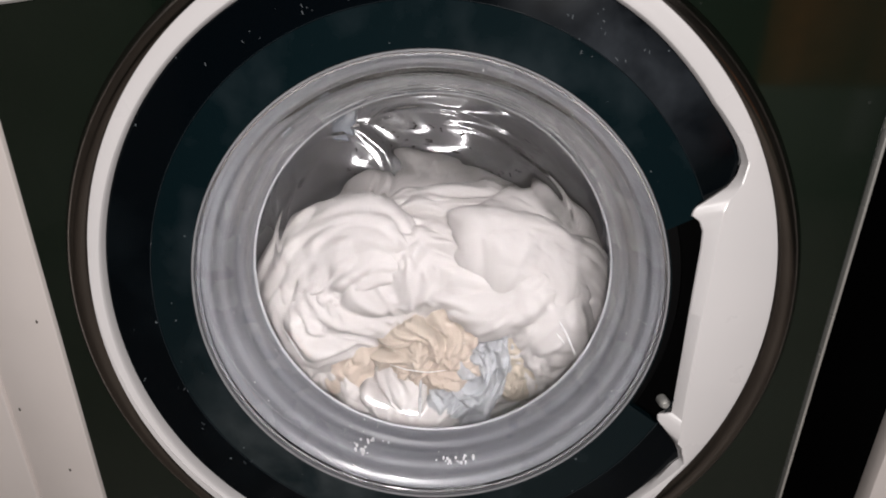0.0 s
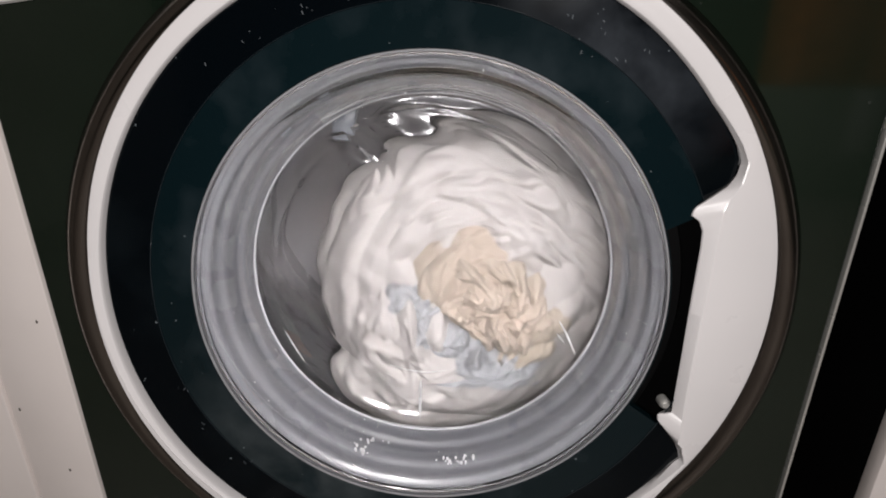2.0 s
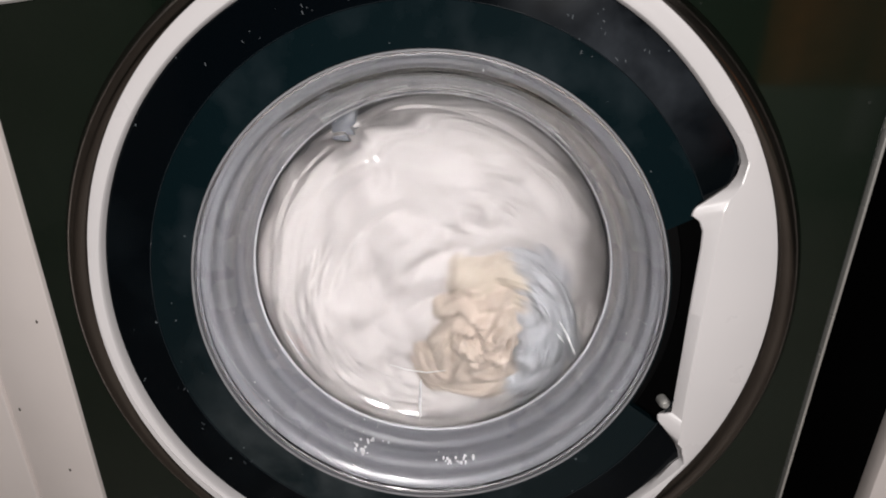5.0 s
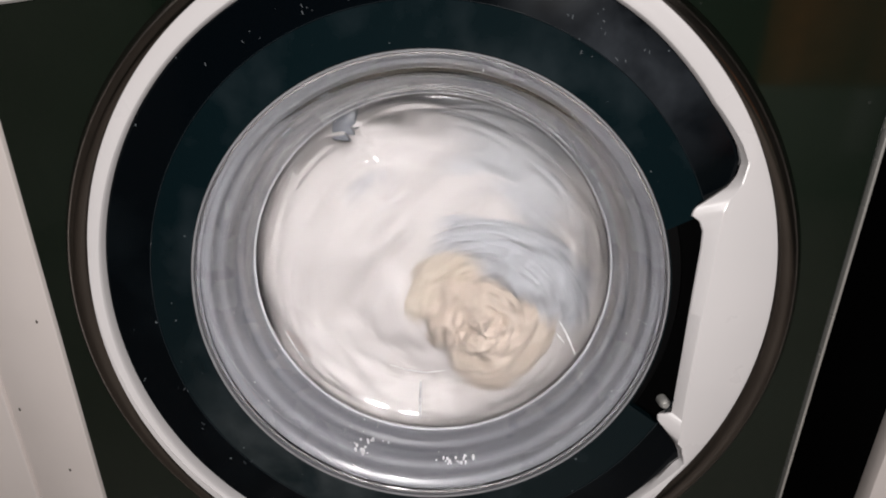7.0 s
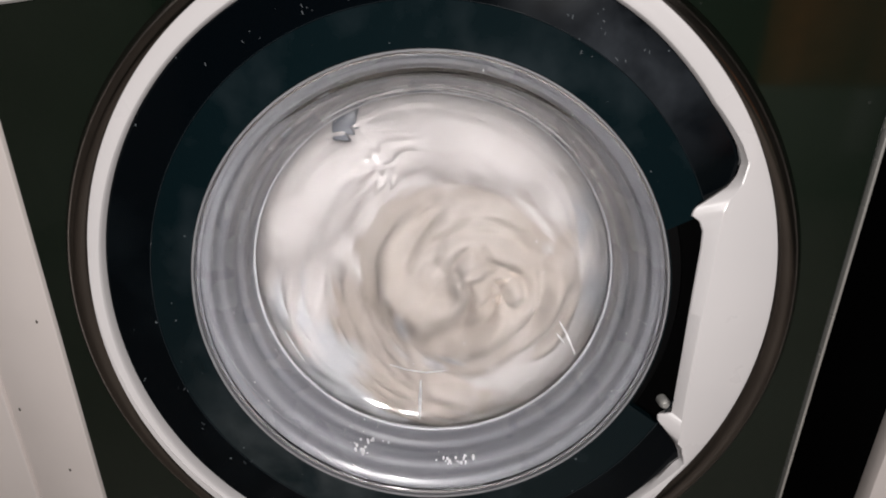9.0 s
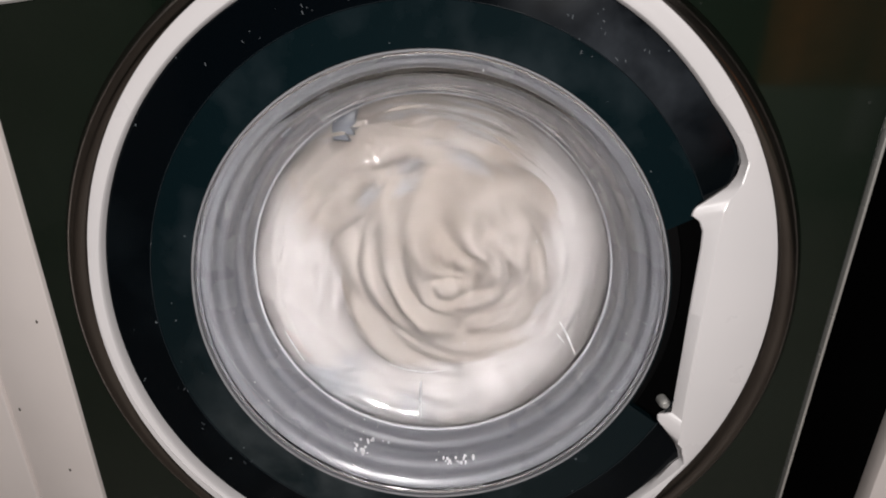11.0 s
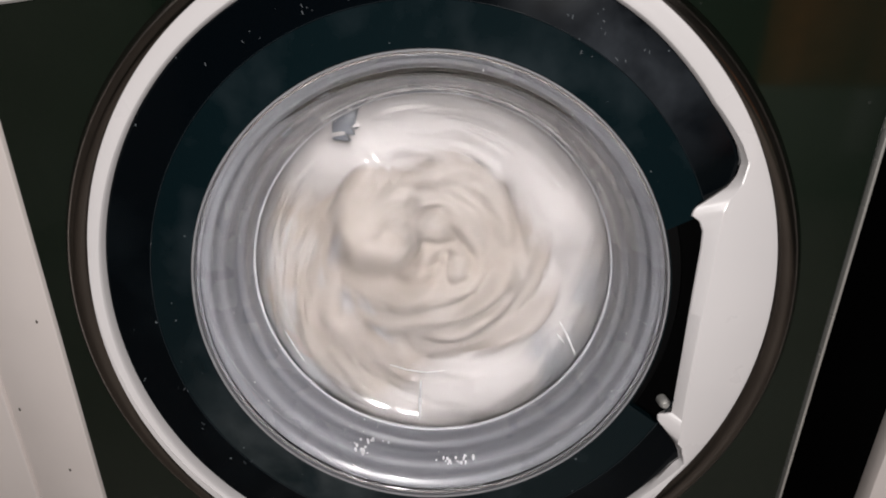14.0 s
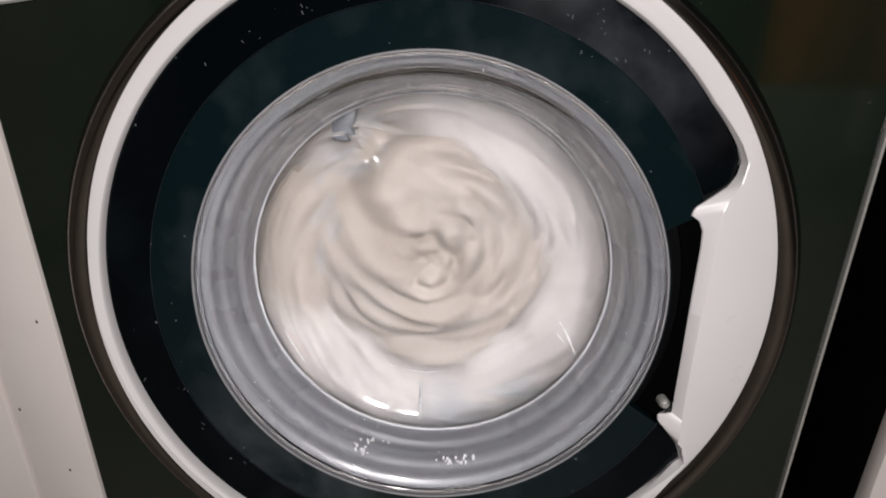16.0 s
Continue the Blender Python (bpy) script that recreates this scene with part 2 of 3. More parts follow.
def frame_tables():
    """Inner edge of the silver ring and its front crease by angle in degrees: the ring widens into the handle."""
    edge = [(-180, 0.2144), (-44.1, 0.2144), (-34.5, 0.2144), (-33, 0.2160), (-31.8, 0.2115), (-30.7, 0.2049), (-28.1, 0.1827), (-26.7, 0.1796),
            (-25.3, 0.1870), (-23.6, 0.1858), (-12.9, 0.1757), (3.3, 0.1719), (13.2, 0.1772), (16.7, 0.1794), (18.9, 0.1786),
            (20.5, 0.1749), (21.9, 0.1775), (22.7, 0.1880), (23.6, 0.2003), (24.9, 0.2067), (26.8, 0.2115), (28.9, 0.2127), (39.7, 0.2130), (55, 0.2144), (180, 0.2144)]
    crease = [(-180, 0.2152), (-44.1, 0.2152), (-34, 0.2165), (-30.4, 0.2070), (-26, 0.1940), (-19.4, 0.1853), (-3.6, 0.1770), (12.4, 0.1823), (18.8, 0.1880),
              (21.6, 0.1950), (23.5, 0.2048), (26.6, 0.2124), (30, 0.2140), (40, 0.2145), (55, 0.2152), (180, 0.2152)]
    return edge, crease


GRIP_EDGE = [(-0.0810, 0.1703), (-0.0745, 0.1703), (-0.0393, 0.1711), (0.0099, 0.1717), (0.0405, 0.1724), (0.0530, 0.1719)]      # height, x
GRIP_CREASE = [(-0.1020, 0.1750), (-0.0613, 0.1752), (-0.0110, 0.1766), (0.0390, 0.1783), (0.0659, 0.1792)]


def on_line(line, deg):
    """Radius at that angle of an edge given by height and x."""
    a = radians(deg)
    r = 0.175
    for _ in range(6):
        r = spline(line, r * math.sin(a)) / math.cos(a)
    return r


def silver_frame():
    edge, crease = frame_tables()
    bm = bmesh.new()
    rings = []
    n = 720
    for i in range(n):
        deg = -180 + 360 * i / n
        a = radians(deg)
        grip = spline([(-180, 0), (-42, 0), (-34, 1), (26, 1), (38, 0), (180, 0)], deg)
        ri = on_line(GRIP_EDGE, deg) if -25.3 < deg < 16.7 else spline(edge, deg)
        rc = on_line(GRIP_CREASE, deg) if -30.2 < deg < 20.2 else spline(crease, deg)
        rc = max(rc, ri + 0.0006)
        ro = 0.2225
        prof = [(ro - 0.001, 0.026), (ro, 0.004), (ro - 0.0002, -0.0055), (ro - 0.0010, -0.0080), (ro - 0.0018, -0.0092)]
        wide = [(ro - 0.0044, -0.0100), (rc + 0.0009, -0.0101), (rc, -0.0097), (ri + 0.0004, -0.0046), (ri, -0.0036), (ri + 0.0012, -0.0020), (ri + 0.014, 0.012)]
        slim = [(ro - 0.0020, -0.0092), (ri + 0.0010, -0.0074), (ri + 0.0006, -0.0071), (ri + 0.0002, -0.0062), (ri, -0.0050), (ri, -0.0010), (ri, 0.004)]
        prof += [(a0 + (a1 - a0) * grip, b0 + (b1 - b0) * grip) for (a0, b0), (a1, b1) in zip(slim, wide)]
        k = [0, 0, 0, 0, 0] + [1 - grip] * 7
        rings.append([bm.verts.new((r * math.cos(a) - 0.001 * w, y, r * math.sin(a) + (0.0022 * (1 - i5) - 0.0031 * w)))
                      for (r, y), w, i5 in zip(prof, k, [0, 0, 0, 0, 0, 0.1 + 0.9 * (1 - grip)] + [1] * 6)])
    for i in range(n):
        p, q = rings[i], rings[(i + 1) % n]
        for k in range(len(p) - 1):
            bm.faces.new((p[k], p[k + 1], q[k + 1], q[k]))
    return bm


def dark_ring(r0, r1f, y_in, y_out, gap):
    """A flat glass annulus, cut away beside the handle between the angles of gap."""
    bm = bmesh.new()
    rings = []
    n = 360
    for i in range(n):
        deg = -180 + 360 * i / n
        a = radians(deg)
        r1 = r1f(deg)
        ri = min(r0, r1 - 0.0006)
        prof = [(ri, 0.008), (ri, y_in + 0.0008), (ri + 0.0006, y_in), (r1 - 0.0004, y_out), (r1, y_out + 0.0006), (r1, 0.008)]
        rings.append([bm.verts.new((r * math.cos(a), y, r * math.sin(a))) for r, y in prof])
    for i in range(n):
        if gap and gap[0] < -180 + 360 * (i + 0.5) / n < gap[1]:
            continue
        p, q = rings[i], rings[(i + 1) % n]
        for k in range(len(p)):
            j = (k + 1) % len(p)
            bm.faces.new((p[k], p[j], q[j], q[k]))
    return bm


def ridge(p):
    """Moulded waves in the upper part of the bowl's end."""
    x, z = p.x, p.z
    d = math.hypot(x + 0.070, z - 0.074) - 0.035
    side = 1 / (1 + math.exp(-(z - 0.072) / 0.014))
    h = 0.0022 * math.exp(-(d / 0.0085) ** 2) * side
    # a long diagonal rib
    ax, az, bx, bz = -0.035, 0.125, 0.108, 0.040
    t = max(0.0, min(1.0, ((x - ax) * (bx - ax) + (z - az) * (bz - az)) / ((bx - ax) ** 2 + (bz - az) ** 2)))
    e = math.hypot(x - ax - t * (bx - ax), z - az - t * (bz - az) - 0.012 * math.sin(math.pi * t))
    h += 0.0020 * math.exp(-(e / 0.009) ** 2)
    top = 1 / (1 + math.exp(-(z - 0.065) / 0.012))
    h += top * 0.0034 * noise.noise(Vector((x * 17, z * 22, 3.1)))
    h += top * 0.0022 * noise.noise(Vector((x * 30 + z * 14, z * 48, 7.7)))
    return 0.005 * math.tanh(h / 0.005)


def ribs(p):
    """Fine raised moulding lines on the inner face of the bowl's end: arcs near the top edge and a loop before the nozzle."""
    r, deg = math.hypot(p.x, p.z), math.degrees(math.atan2(p.z, p.x))
    h = 0.0
    for r0, lo, hi, seed in ((0.1225, 40, 112, 1), (0.1120, 24, 80, 3), (0.1200, 128, 170, 5)):
        mask = 1 / (1 + math.exp(-(deg % 360 - lo) / 4)) / (1 + math.exp((deg % 360 - hi) / 4))
        if mask > 0.01:
            d = r - r0 - 0.0035 * noise.noise(Vector((deg * 0.045, seed * 4.7, 0)))
            h += mask * 0.0008 * math.exp(-(d / 0.0019) ** 2)
    d = math.hypot(p.x + 0.070, p.z - 0.074)
    loop = 1 / (1 + math.exp(-(p.z - 0.068) / 0.006))
    for r0 in (0.039, 0.030):
        e = d - r0 - 0.003 * noise.noise(p * 45)
        h += loop * 0.0010 * math.exp(-(e / 0.0024) ** 2)
    return h


def make_bowl():
    n = 420
    front = [(0.1570, 0.0025), (0.1566, 0.0), (0.1552, -0.0014), (0.1530, -0.0010), (0.1508, 0.0020), (0.1484, 0.0072), (0.1467, 0.0098), (0.1445, 0.0152), (0.1428, 0.0178),
             (0.1408, 0.0237), (0.1390, 0.0266), (0.1358, 0.0345), (0.1336, 0.0405), (0.1300, 0.0455), (0.1250, 0.0498), (0.1180, 0.0540), (0.1090, 0.0574), (0.0990, 0.0598)]
    # the rounded corner, drawn finer
    fine = front[:12]
    for i in range(12, len(front)):
        p0, p1, p2, p3 = (Vector(front[min(max(k, 0), len(front) - 1)]) for k in (i - 2, i - 1, i, i + 1))
        for k in range(1, 9):
            u = k / 8
            fine.append(tuple(0.5 * (2 * p1 + (p2 - p0) * u + (2 * p0 - 5 * p1 + 4 * p2 - p3) * u * u + (3 * p1 - p0 - 3 * p2 + p3) * u ** 3)))
    front = fine
    m = 140
    front += [(0.0990 * (1 - k / m), 0.0598 + 0.0052 * (1 - (1 - k / m) ** 2)) for k in range(1, m)]
    # the back runs parallel to the front
    back = []
    for i in range(len(front) - 1, 4, -1):
        (r0, y0), (r1, y1), (r2, y2) = front[i - 1], front[i], front[min(i + 1, len(front) - 1)]
        out_dir = Vector((y2 - y0, r0 - r2)).normalized()
        thick = 0.0045 if i > 8 else 0.0030 + 0.0004 * (i - 5)
        back.append((max(0.0008, r1 + out_dir.x * thick), y1 + out_dir.y * thick))
    back += [(0.1550, 0.0062), (0.1570, 0.0048)]
    bm = bmesh.new()

    def ring(r, y, wavy):
        out = []
        for i in range(n):
            a = 2 * math.pi * i / n
            p = Vector((r * math.cos(a), y, r * math.sin(a)))
            if wavy:
                fade = min(1.0, max(0.0, (0.131 - r) / 0.008))
                p.y += fade * ridge(p) * wavy
                if wavy < 0:
                    p.y -= fade * ribs(p)
            out.append(bm.verts.new(p))
        return out

    rings = [ring(r, y, -0.4) for r, y in front]
    tip_a = bm.verts.new((0, 0.0650, 0))
    rings_b = [ring(r, y, 0.55) for r, y in back]
    tip_b = bm.verts.new((0, 0.0695, 0))

    def strip(a, b):
        for i in range(n):
            j = (i + 1) % n
            bm.faces.new((a[i], a[j], b[j], b[i]))

    for a, b in zip(rings, rings[1:]):
        strip(a, b)
    for a, b in zip(rings_b, rings_b[1:]):
        strip(a, b)
    strip(rings_b[-1], rings[0])
    for i in range(n):
        j = (i + 1) % n
        bm.faces.new((rings[-1][i], rings[-1][j], tip_a))
        bm.faces.new((rings_b[0][j], rings_b[0][i], tip_b))
    return bm


def terraces(start, end, steps):
    """Rounded steps from one (radius, y) to another: a narrow ledge that faces the room, then a wall."""
    def ease(a, b, x):
        x = min(1.0, max(0.0, (x - a) / (b - a)))
        return x * x * (3 - 2 * x)

    out = []
    for k in range(steps * 12 + 1):
        n, f = divmod(k / 12, 1)
        u, v = (n + ease(0.0, 0.6, f)) / steps, (n + ease(0.4, 1.0, f)) / steps
        u, v = 0.35 * u + 0.65 * k / 12 / steps, 0.35 * v + 0.65 * k / 12 / steps
        out.append((start[0] + (end[0] - start[0]) * u, start[1] + (end[1] - start[1]) * v))
    return out


def gasket_profile():
    """Ribbed wall that hugs the bowl, a round lip, and the bellows behind it."""
    pts = [(0.1690, 0.0130), (0.1660, 0.0102), (0.1605, 0.0104), (0.1588, 0.0118)]
    pts += terraces((0.1582, 0.0130), (0.1395, 0.0495), 3)
    return pts + [(0.1384, 0.0508), (0.1380, 0.0525), (0.1386, 0.0545), (0.1420, 0.0555), (0.1520, 0.0580), (0.1620, 0.0640), (0.1700, 0.0720), (0.1760, 0.0780), (0.1840, 0.0800)]


def nozzle():
    """A short tapered spout, placed near the gasket to fit the camera's view."""
    bm = box(-0.0115, 0.0115, -0.005, 0.005, -0.010, 0.018, 0.003)
    for v in bm.verts:
        if v.co.z < 0:
            v.co.x *= 0.7
    turn = Matrix.Translation((-0.0680, 0.0800, 0.1085)) @ Matrix.Rotation(radians(-3), 4, "Y")
    bmesh.ops.transform(bm, matrix=turn, verts=bm.verts)
    return bm


def water_drops():
    """Drops clinging to the bowl's wall and end."""
    bm = bmesh.new()
    rng = random.Random(5)
    wall = [(0.1500, 0.0025), (0.1475, 0.0085), (0.1445, 0.0165), (0.1405, 0.0255), (0.1350, 0.0365)]
    for k in range(120):
        if k < 34:          # two clusters low on the wall, where water has run together
            a = radians((-110 if k < 16 else -81) + rng.gauss(0, 3.2 if k < 16 else 4.2))
            r, y = wall[2] if k >= 16 else wall[rng.randrange(2, 4)]
            size = rng.uniform(0.0008, 0.0019)
        else:
            a = radians(rng.gauss(-95, 75))
            r, y = wall[rng.randrange(5)]
            size = rng.uniform(0.00022, 0.00055)
        u = rng.random() * 0.6
        r, y = r - 0.004 * u, y + 0.008 * u
        if k > 34 and k % 3 == 0:
            r = 0.098 * math.sqrt(rng.uniform(0.1, 1))
            y = 0.0650 - 0.0052 * (r / 0.099) ** 2
            a = rng.uniform(0, 2 * math.pi)
        m = Matrix.Translation((r * math.cos(a), y - 0.0002, r * math.sin(a))) @ Matrix.Diagonal((size * 0.7, size * 0.5, size * rng.uniform(0.8, 2.0), 1))
        bmesh.ops.create_icosphere(bm, subdivisions=2, radius=1.0, matrix=m)
    return bm


def glint_streak(points, width):
    """A thin tapering pale streak on the bowl, standing in for a lamp's reflection."""
    bm = bmesh.new()
    pts = [Vector(p) for p in points]
    n = 8 * (len(pts) - 1)
    rings = []
    for i in range(n + 1):
        u = i / 8
        k = min(int(u), len(pts) - 2)
        p = pts[k].lerp(pts[k + 1], u - k) + Vector((0, -0.0006, 0))
        along = (pts[k + 1] - pts[k]).normalized()
        side = along.cross(Vector((0, -1, 0))).normalized()
        w = width * (0.25 + math.sin(math.pi * i / n) ** 0.6) * (1 + 0.35 * noise.noise(p * 900))
        rings.append([bm.verts.new(p + side * w * math.cos(a) + Vector((0, -0.5 * w * math.sin(a), 0))) for a in (math.pi * q / 5 * 2 for q in range(5))])
    for a, b in zip(rings, rings[1:]):
        for i in range(5):
            bm.faces.new((a[i], a[(i + 1) % 5], b[(i + 1) % 5], b[i]))
    bm.faces.new(rings[0])
    bm.faces.new(rings[-1])
    return bm


def smears():
    """Dried water marks and dust on the dark door glass."""
    bm = bmesh.new()
    rng = random.Random(11)
    spots = [(0.0846, 0.1593), (0.0883, 0.1545), (0.0987, 0.1732), (0.0994, 0.1659), (-0.0649, 0.1795), (-0.1266, 0.1461), (-0.1080, 0.1560), (-0.0994, 0.1615), (-0.0471, 0.1830),
             (-0.0696, 0.1756), (0.0987, 0.1790), (-0.1740, -0.0672), (0.1254, 0.1560), (0.0802, 0.1746), (-0.0373, 0.1850), (-0.1623, -0.0950), (-0.1361, -0.1292), (0.1108, 0.1540)]
    for x, z in spots:
        r = math.hypot(x, z)
        y = -0.0040 + 0.0010 * (r - 0.1836) / 0.031 - 0.00012
        for _ in range(rng.randrange(1, 4)):
            dx, dz, lean = rng.gauss(0, 0.0022), rng.gauss(0, 0.0022), rng.uniform(-0.9, 0.9)
            m = Matrix.Translation((x + dx, y, z + dz)) @ Matrix.Rotation(lean, 4, "Y") @ Matrix.Diagonal((rng.uniform(0.0002, 0.0004), 0.00012, rng.uniform(0.0003, 0.0014), 1))
            bmesh.ops.create_icosphere(bm, subdivisions=2, radius=1.0, matrix=m)
    return bm


def drum_mesh():
    prof = [(0.180, 0.094), (0.184, 0.090), (0.190, 0.092), (0.204, 0.104), (0.222, 0.112), (0.256, 0.122), (0.262, 0.135), *[(0.262, 0.135 + 0.26 * k / 24) for k in range(1, 24)], (0.262, 0.395), (0.256, 0.405),
            (0.225, 0.406), (0.200, 0.405), (0.175, 0.400), (0.150, 0.396), (0.125, 0.399), (0.100, 0.402), (0.080, 0.397), (0.060, 0.392), (0.030, 0.385), (0.0, 0.385)]

    def dent(co):
        r = math.hypot(co.x, co.z)
        a = math.atan2(co.z, co.x)
        if co.y > 0.38 and 0.05 < r < 0.21:
            return Vector((0, -0.010 * max(0.0, math.cos(3 * a)) ** 2 * math.sin(math.pi * (r - 0.05) / 0.16) + 0.006 * noise.noise(Vector((co.x * 15, 2.5, co.z * 15))), 0))
        if 0.13 < co.y < 0.40 and r > 0.2:      # embossed honeycomb of the shell
            h = 0.0028 * noise.noise(Vector((14 * math.cos(a) * 0.26 * 3, co.y * 34, 14 * math.sin(a) * 0.26 * 3)))
            return Vector((-h * math.cos(a), 0, -h * math.sin(a)))
        return Vector((0, 0.004 * noise.noise(Vector((co.x * 22, 0.5, co.z * 22))) if co.y > 0.37 else 0, 0))

    return revolve(prof, n=144, shift=dent)


def lifter_mesh():
    bm = bmesh.new()
    rows = []
    for k in range(13):
        y = 0.14 + 0.24 * k / 12
        h = 0.048 * (1 - abs(2 * k / 12 - 1) ** 4) + 0.002
        rows.append([bm.verts.new((x, y, -0.262 + h * s)) for x, s in ((-0.034, 0), (-0.022, 0.45), (-0.012, 0.86), (0, 1), (0.012, 0.86), (0.022, 0.45), (0.034, 0))])
    for a, b in zip(rows, rows[1:]):
        for i in range(6):
            bm.faces.new((a[i], a[i + 1], b[i + 1], b[i]))
    bm.faces.new(rows[0])
    bm.faces.new(rows[-1])
    return bm


# flat black discs, the holes' shade put into their colour
def drum_holes():
    verts, faces = [], []
    for k in range(44):
        for j in range(11):
            a = 2 * math.pi * (k + 0.5 * (j % 2)) / 44
            if any(abs((math.degrees(a) - c + 180) % 360 - 180) < 10 for c in (270, 30, 150)):
                continue
            y = 0.15 + 0.022 * j
            base = len(verts)
            for i in range(8):
                b = 2 * math.pi * i / 8
                da, dy = 0.0024 * math.cos(b) / 0.2605, 0.0024 * math.sin(b)
                verts.append((0.2605 * math.cos(a + da), y + dy, 0.2605 * math.sin(a + da)))
            faces.append(tuple(range(base, base + 8)))
    for k in range(9):                      # rows of holes in the back plate
        for j in range(7):
            a, r = 2 * math.pi * (k + 0.18 * (j % 2)) / 9 + 0.1, 0.040 + 0.016 * j
            for side in (-0.05, 0.0, 0.05):
                base = len(verts)
                for i in range(8):
                    b = 2 * math.pi * i / 8
                    verts.append((r * math.cos(a + side) + 0.0022 * math.cos(b), 0.3835, r * math.sin(a + side) + 0.0022 * math.sin(b)))
                faces.append(tuple(range(base, base + 8)))
    bm = bmesh.new()
    vs = [bm.verts.new(v) for v in verts]
    for f in faces:
        bm.faces.new([vs[i] for i in f])
    return bm


def arc_bar(r, y, deg, span):
    """A short raised bar that follows the ring."""
    bm = bmesh.new()
    rows = []
    for k in range(9):
        a = radians(deg + span * (k / 8 - 0.5))
        rows.append([bm.verts.new(((r + dr) * math.cos(a), y + dy, (r + dr) * math.sin(a))) for dr, dy in ((-0.0011, 0.0018), (-0.0008, 0.0002), (0.0006, -0.0014), (0.0011, -0.0012))])
    for a, b in zip(rows, rows[1:]):
        for i in range(3):
            bm.faces.new((a[i], a[i + 1], b[i + 1], b[i]))
    return bm


def washing_machine():
    wm = empty("washing_machine", pose(0, 0, Z0))
    tagged(wm, "dark graphite front-loading washing machine with round silver-ringed door, running", "washing machine")
    part("front_panel", front_panel(), GRAPHITE, wm, "glossy dark grey-green enamelled front panel")
    lip = [(HOLE, 0.045)]
    for k in range(33):
        u = k / 32
        h = 0.0085 * math.sin(math.pi * u) ** 0.9
        lip.append((HOLE + 0.0240 * u, FRONT - h))
    lip.append((HOLE + 0.0240, FRONT + 0.004))
    part("bezel", revolve(lip, 216, cx=LIPX, cz=LIPZ), BEZEL, wm, "glossy raised dark ring around the door opening")
    part("recess", revolve([(0.1685, 0.020), (0.171, 0.032), (0.246, 0.034), (0.268, 0.047)], 144, cz=-0.024), BLACK, wm, "recess behind the door, its shade put into the black colour")
    part("edge_trim", box(0.2988, 0.3010, FRONT - 0.0008, FRONT + 0.006, -0.43, 0.385, 0.0007), TRIM, wm, "thin satin metal edge strip")
    # cabinet body
    for x in (-0.296, 0.289):
        part("side_panel", box(x, x + 0.010, 0.09, 0.64, -0.43, 0.385), GRAPHITE, wm, smooth=False)
    part("back_panel", box(-0.2855, 0.2885, 0.62, 0.64, -0.43, 0.385), GRAPHITE, wm, smooth=False)
    part("base_panel", box(-0.2855, 0.2885, 0.056, 0.6195, -0.43, -0.41), GRAPHITE, wm, smooth=False)
    part("top", box(-0.297, 0.300, 0.035, 0.64, 0.386, 0.40, 0.003), PALE, wm)
    for x in (-0.25, 0.25):
        for y in (0.1, 0.58):
            part("foot", box(x - 0.02, x + 0.02, y - 0.02, y + 0.02, -0.46, -0.431, 0.004), BLACK, wm)
    # control strip with a curved lower edge
    cs = bmesh.new()
    lo, hi = [], []
    for i in range(41):
        x = -0.297 + 0.597 * i / 40
        z = 0.1835 + 0.10 * (x + 0.275) + 1.2 * max(0, x + 0.275) ** 2 if x < -0.05 else 0.267
        z = min(z, 0.267)
        lo.append((cs.verts.new((x, FRONT - 0.003, z + 0.001)), cs.verts.new((x, FRONT - 0.001, z))))
        hi.append(cs.verts.new((x, FRONT - 0.003, 0.384)))
    for i in range(40):
        cs.faces.new((lo[i][0], lo[i + 1][0], hi[i + 1], hi[i]))
        cs.faces.new((lo[i][1], lo[i + 1][1], lo[i + 1][0], lo[i][0]))
    part("control_strip", cs, PALE, wm, "pale plastic control strip with curved lower edge")
    part("gasket", revolve(gasket_profile(), 180), RUBBER, wm, "ribbed grey rubber door gasket").matrix_basis = pose(0, 0, 0, -3.19, 0, 0.447)
    gasket = [o for o in wm.children if o.name.startswith("gasket")][0]
    # pale bead: the bright line where the bowl's edge catches light, put into colour
    part("lip_glint", revolve([(0.1377 + 0.0010 * math.cos(k * math.pi / 4), 0.0512 + 0.0010 * math.sin(k * math.pi / 4)) for k in range(8)], 180, closed=True), EDGE_GLINT, gasket, "pale bead standing in for the bright line on the bowl's edge")
    part("spray_nozzle", nozzle(), NOZZLE, wm, "small grey spray nozzle near the gasket")
    # door, leaning back a little
    door = part("door", silver_frame(), SILVER, wm, "satin silver plastic door ring with grip handle", angle=22)
    door.matrix_basis = pose(0, 0, 0, -3.19, 0, 0.447)
    edge, _ = frame_tables()
    part("tinted_ring", dark_ring(0.1836, lambda d: (spline(edge, d) - 0.0006) if not -29 < d < 22 else 0.1842, -0.0040, -0.0030, (-29, 22)), DARK_GLASS, door, "glossy black tinted door glass")
    part("smoked_ring", dark_ring(0.1578, lambda d: 0.1842 if not -29 < d < 20 else 0.1590, -0.0030, -0.0033, None), SMOKE_GLASS, door, "slightly lighter smoked inner glass ring")
    part("inner_ring", revolve([(0.15775, -0.0018), (0.15765, 0.0030), (0.1574, 0.0058), *terraces((0.1570, 0.0066), (0.1455, 0.0316), 2), (0.1462, 0.0322), (0.1500, 0.0250), (0.1540, 0.0160)], 180), GREY_RING, door, "smooth light grey plastic ring behind the bowl's rim")
    for deg, span, r, y in ((104, 7.5, 0.1478, 0.0226), (118, 5.0, 0.1492, 0.0192), (68, 6.0, 0.1484, 0.0212), (131, 3.5, 0.1466, 0.0250)):
        part("moulded_mark", arc_bar(r - 0.0014, y - 0.0006, deg, span), NOZZLE, door, "small dark moulded mark")
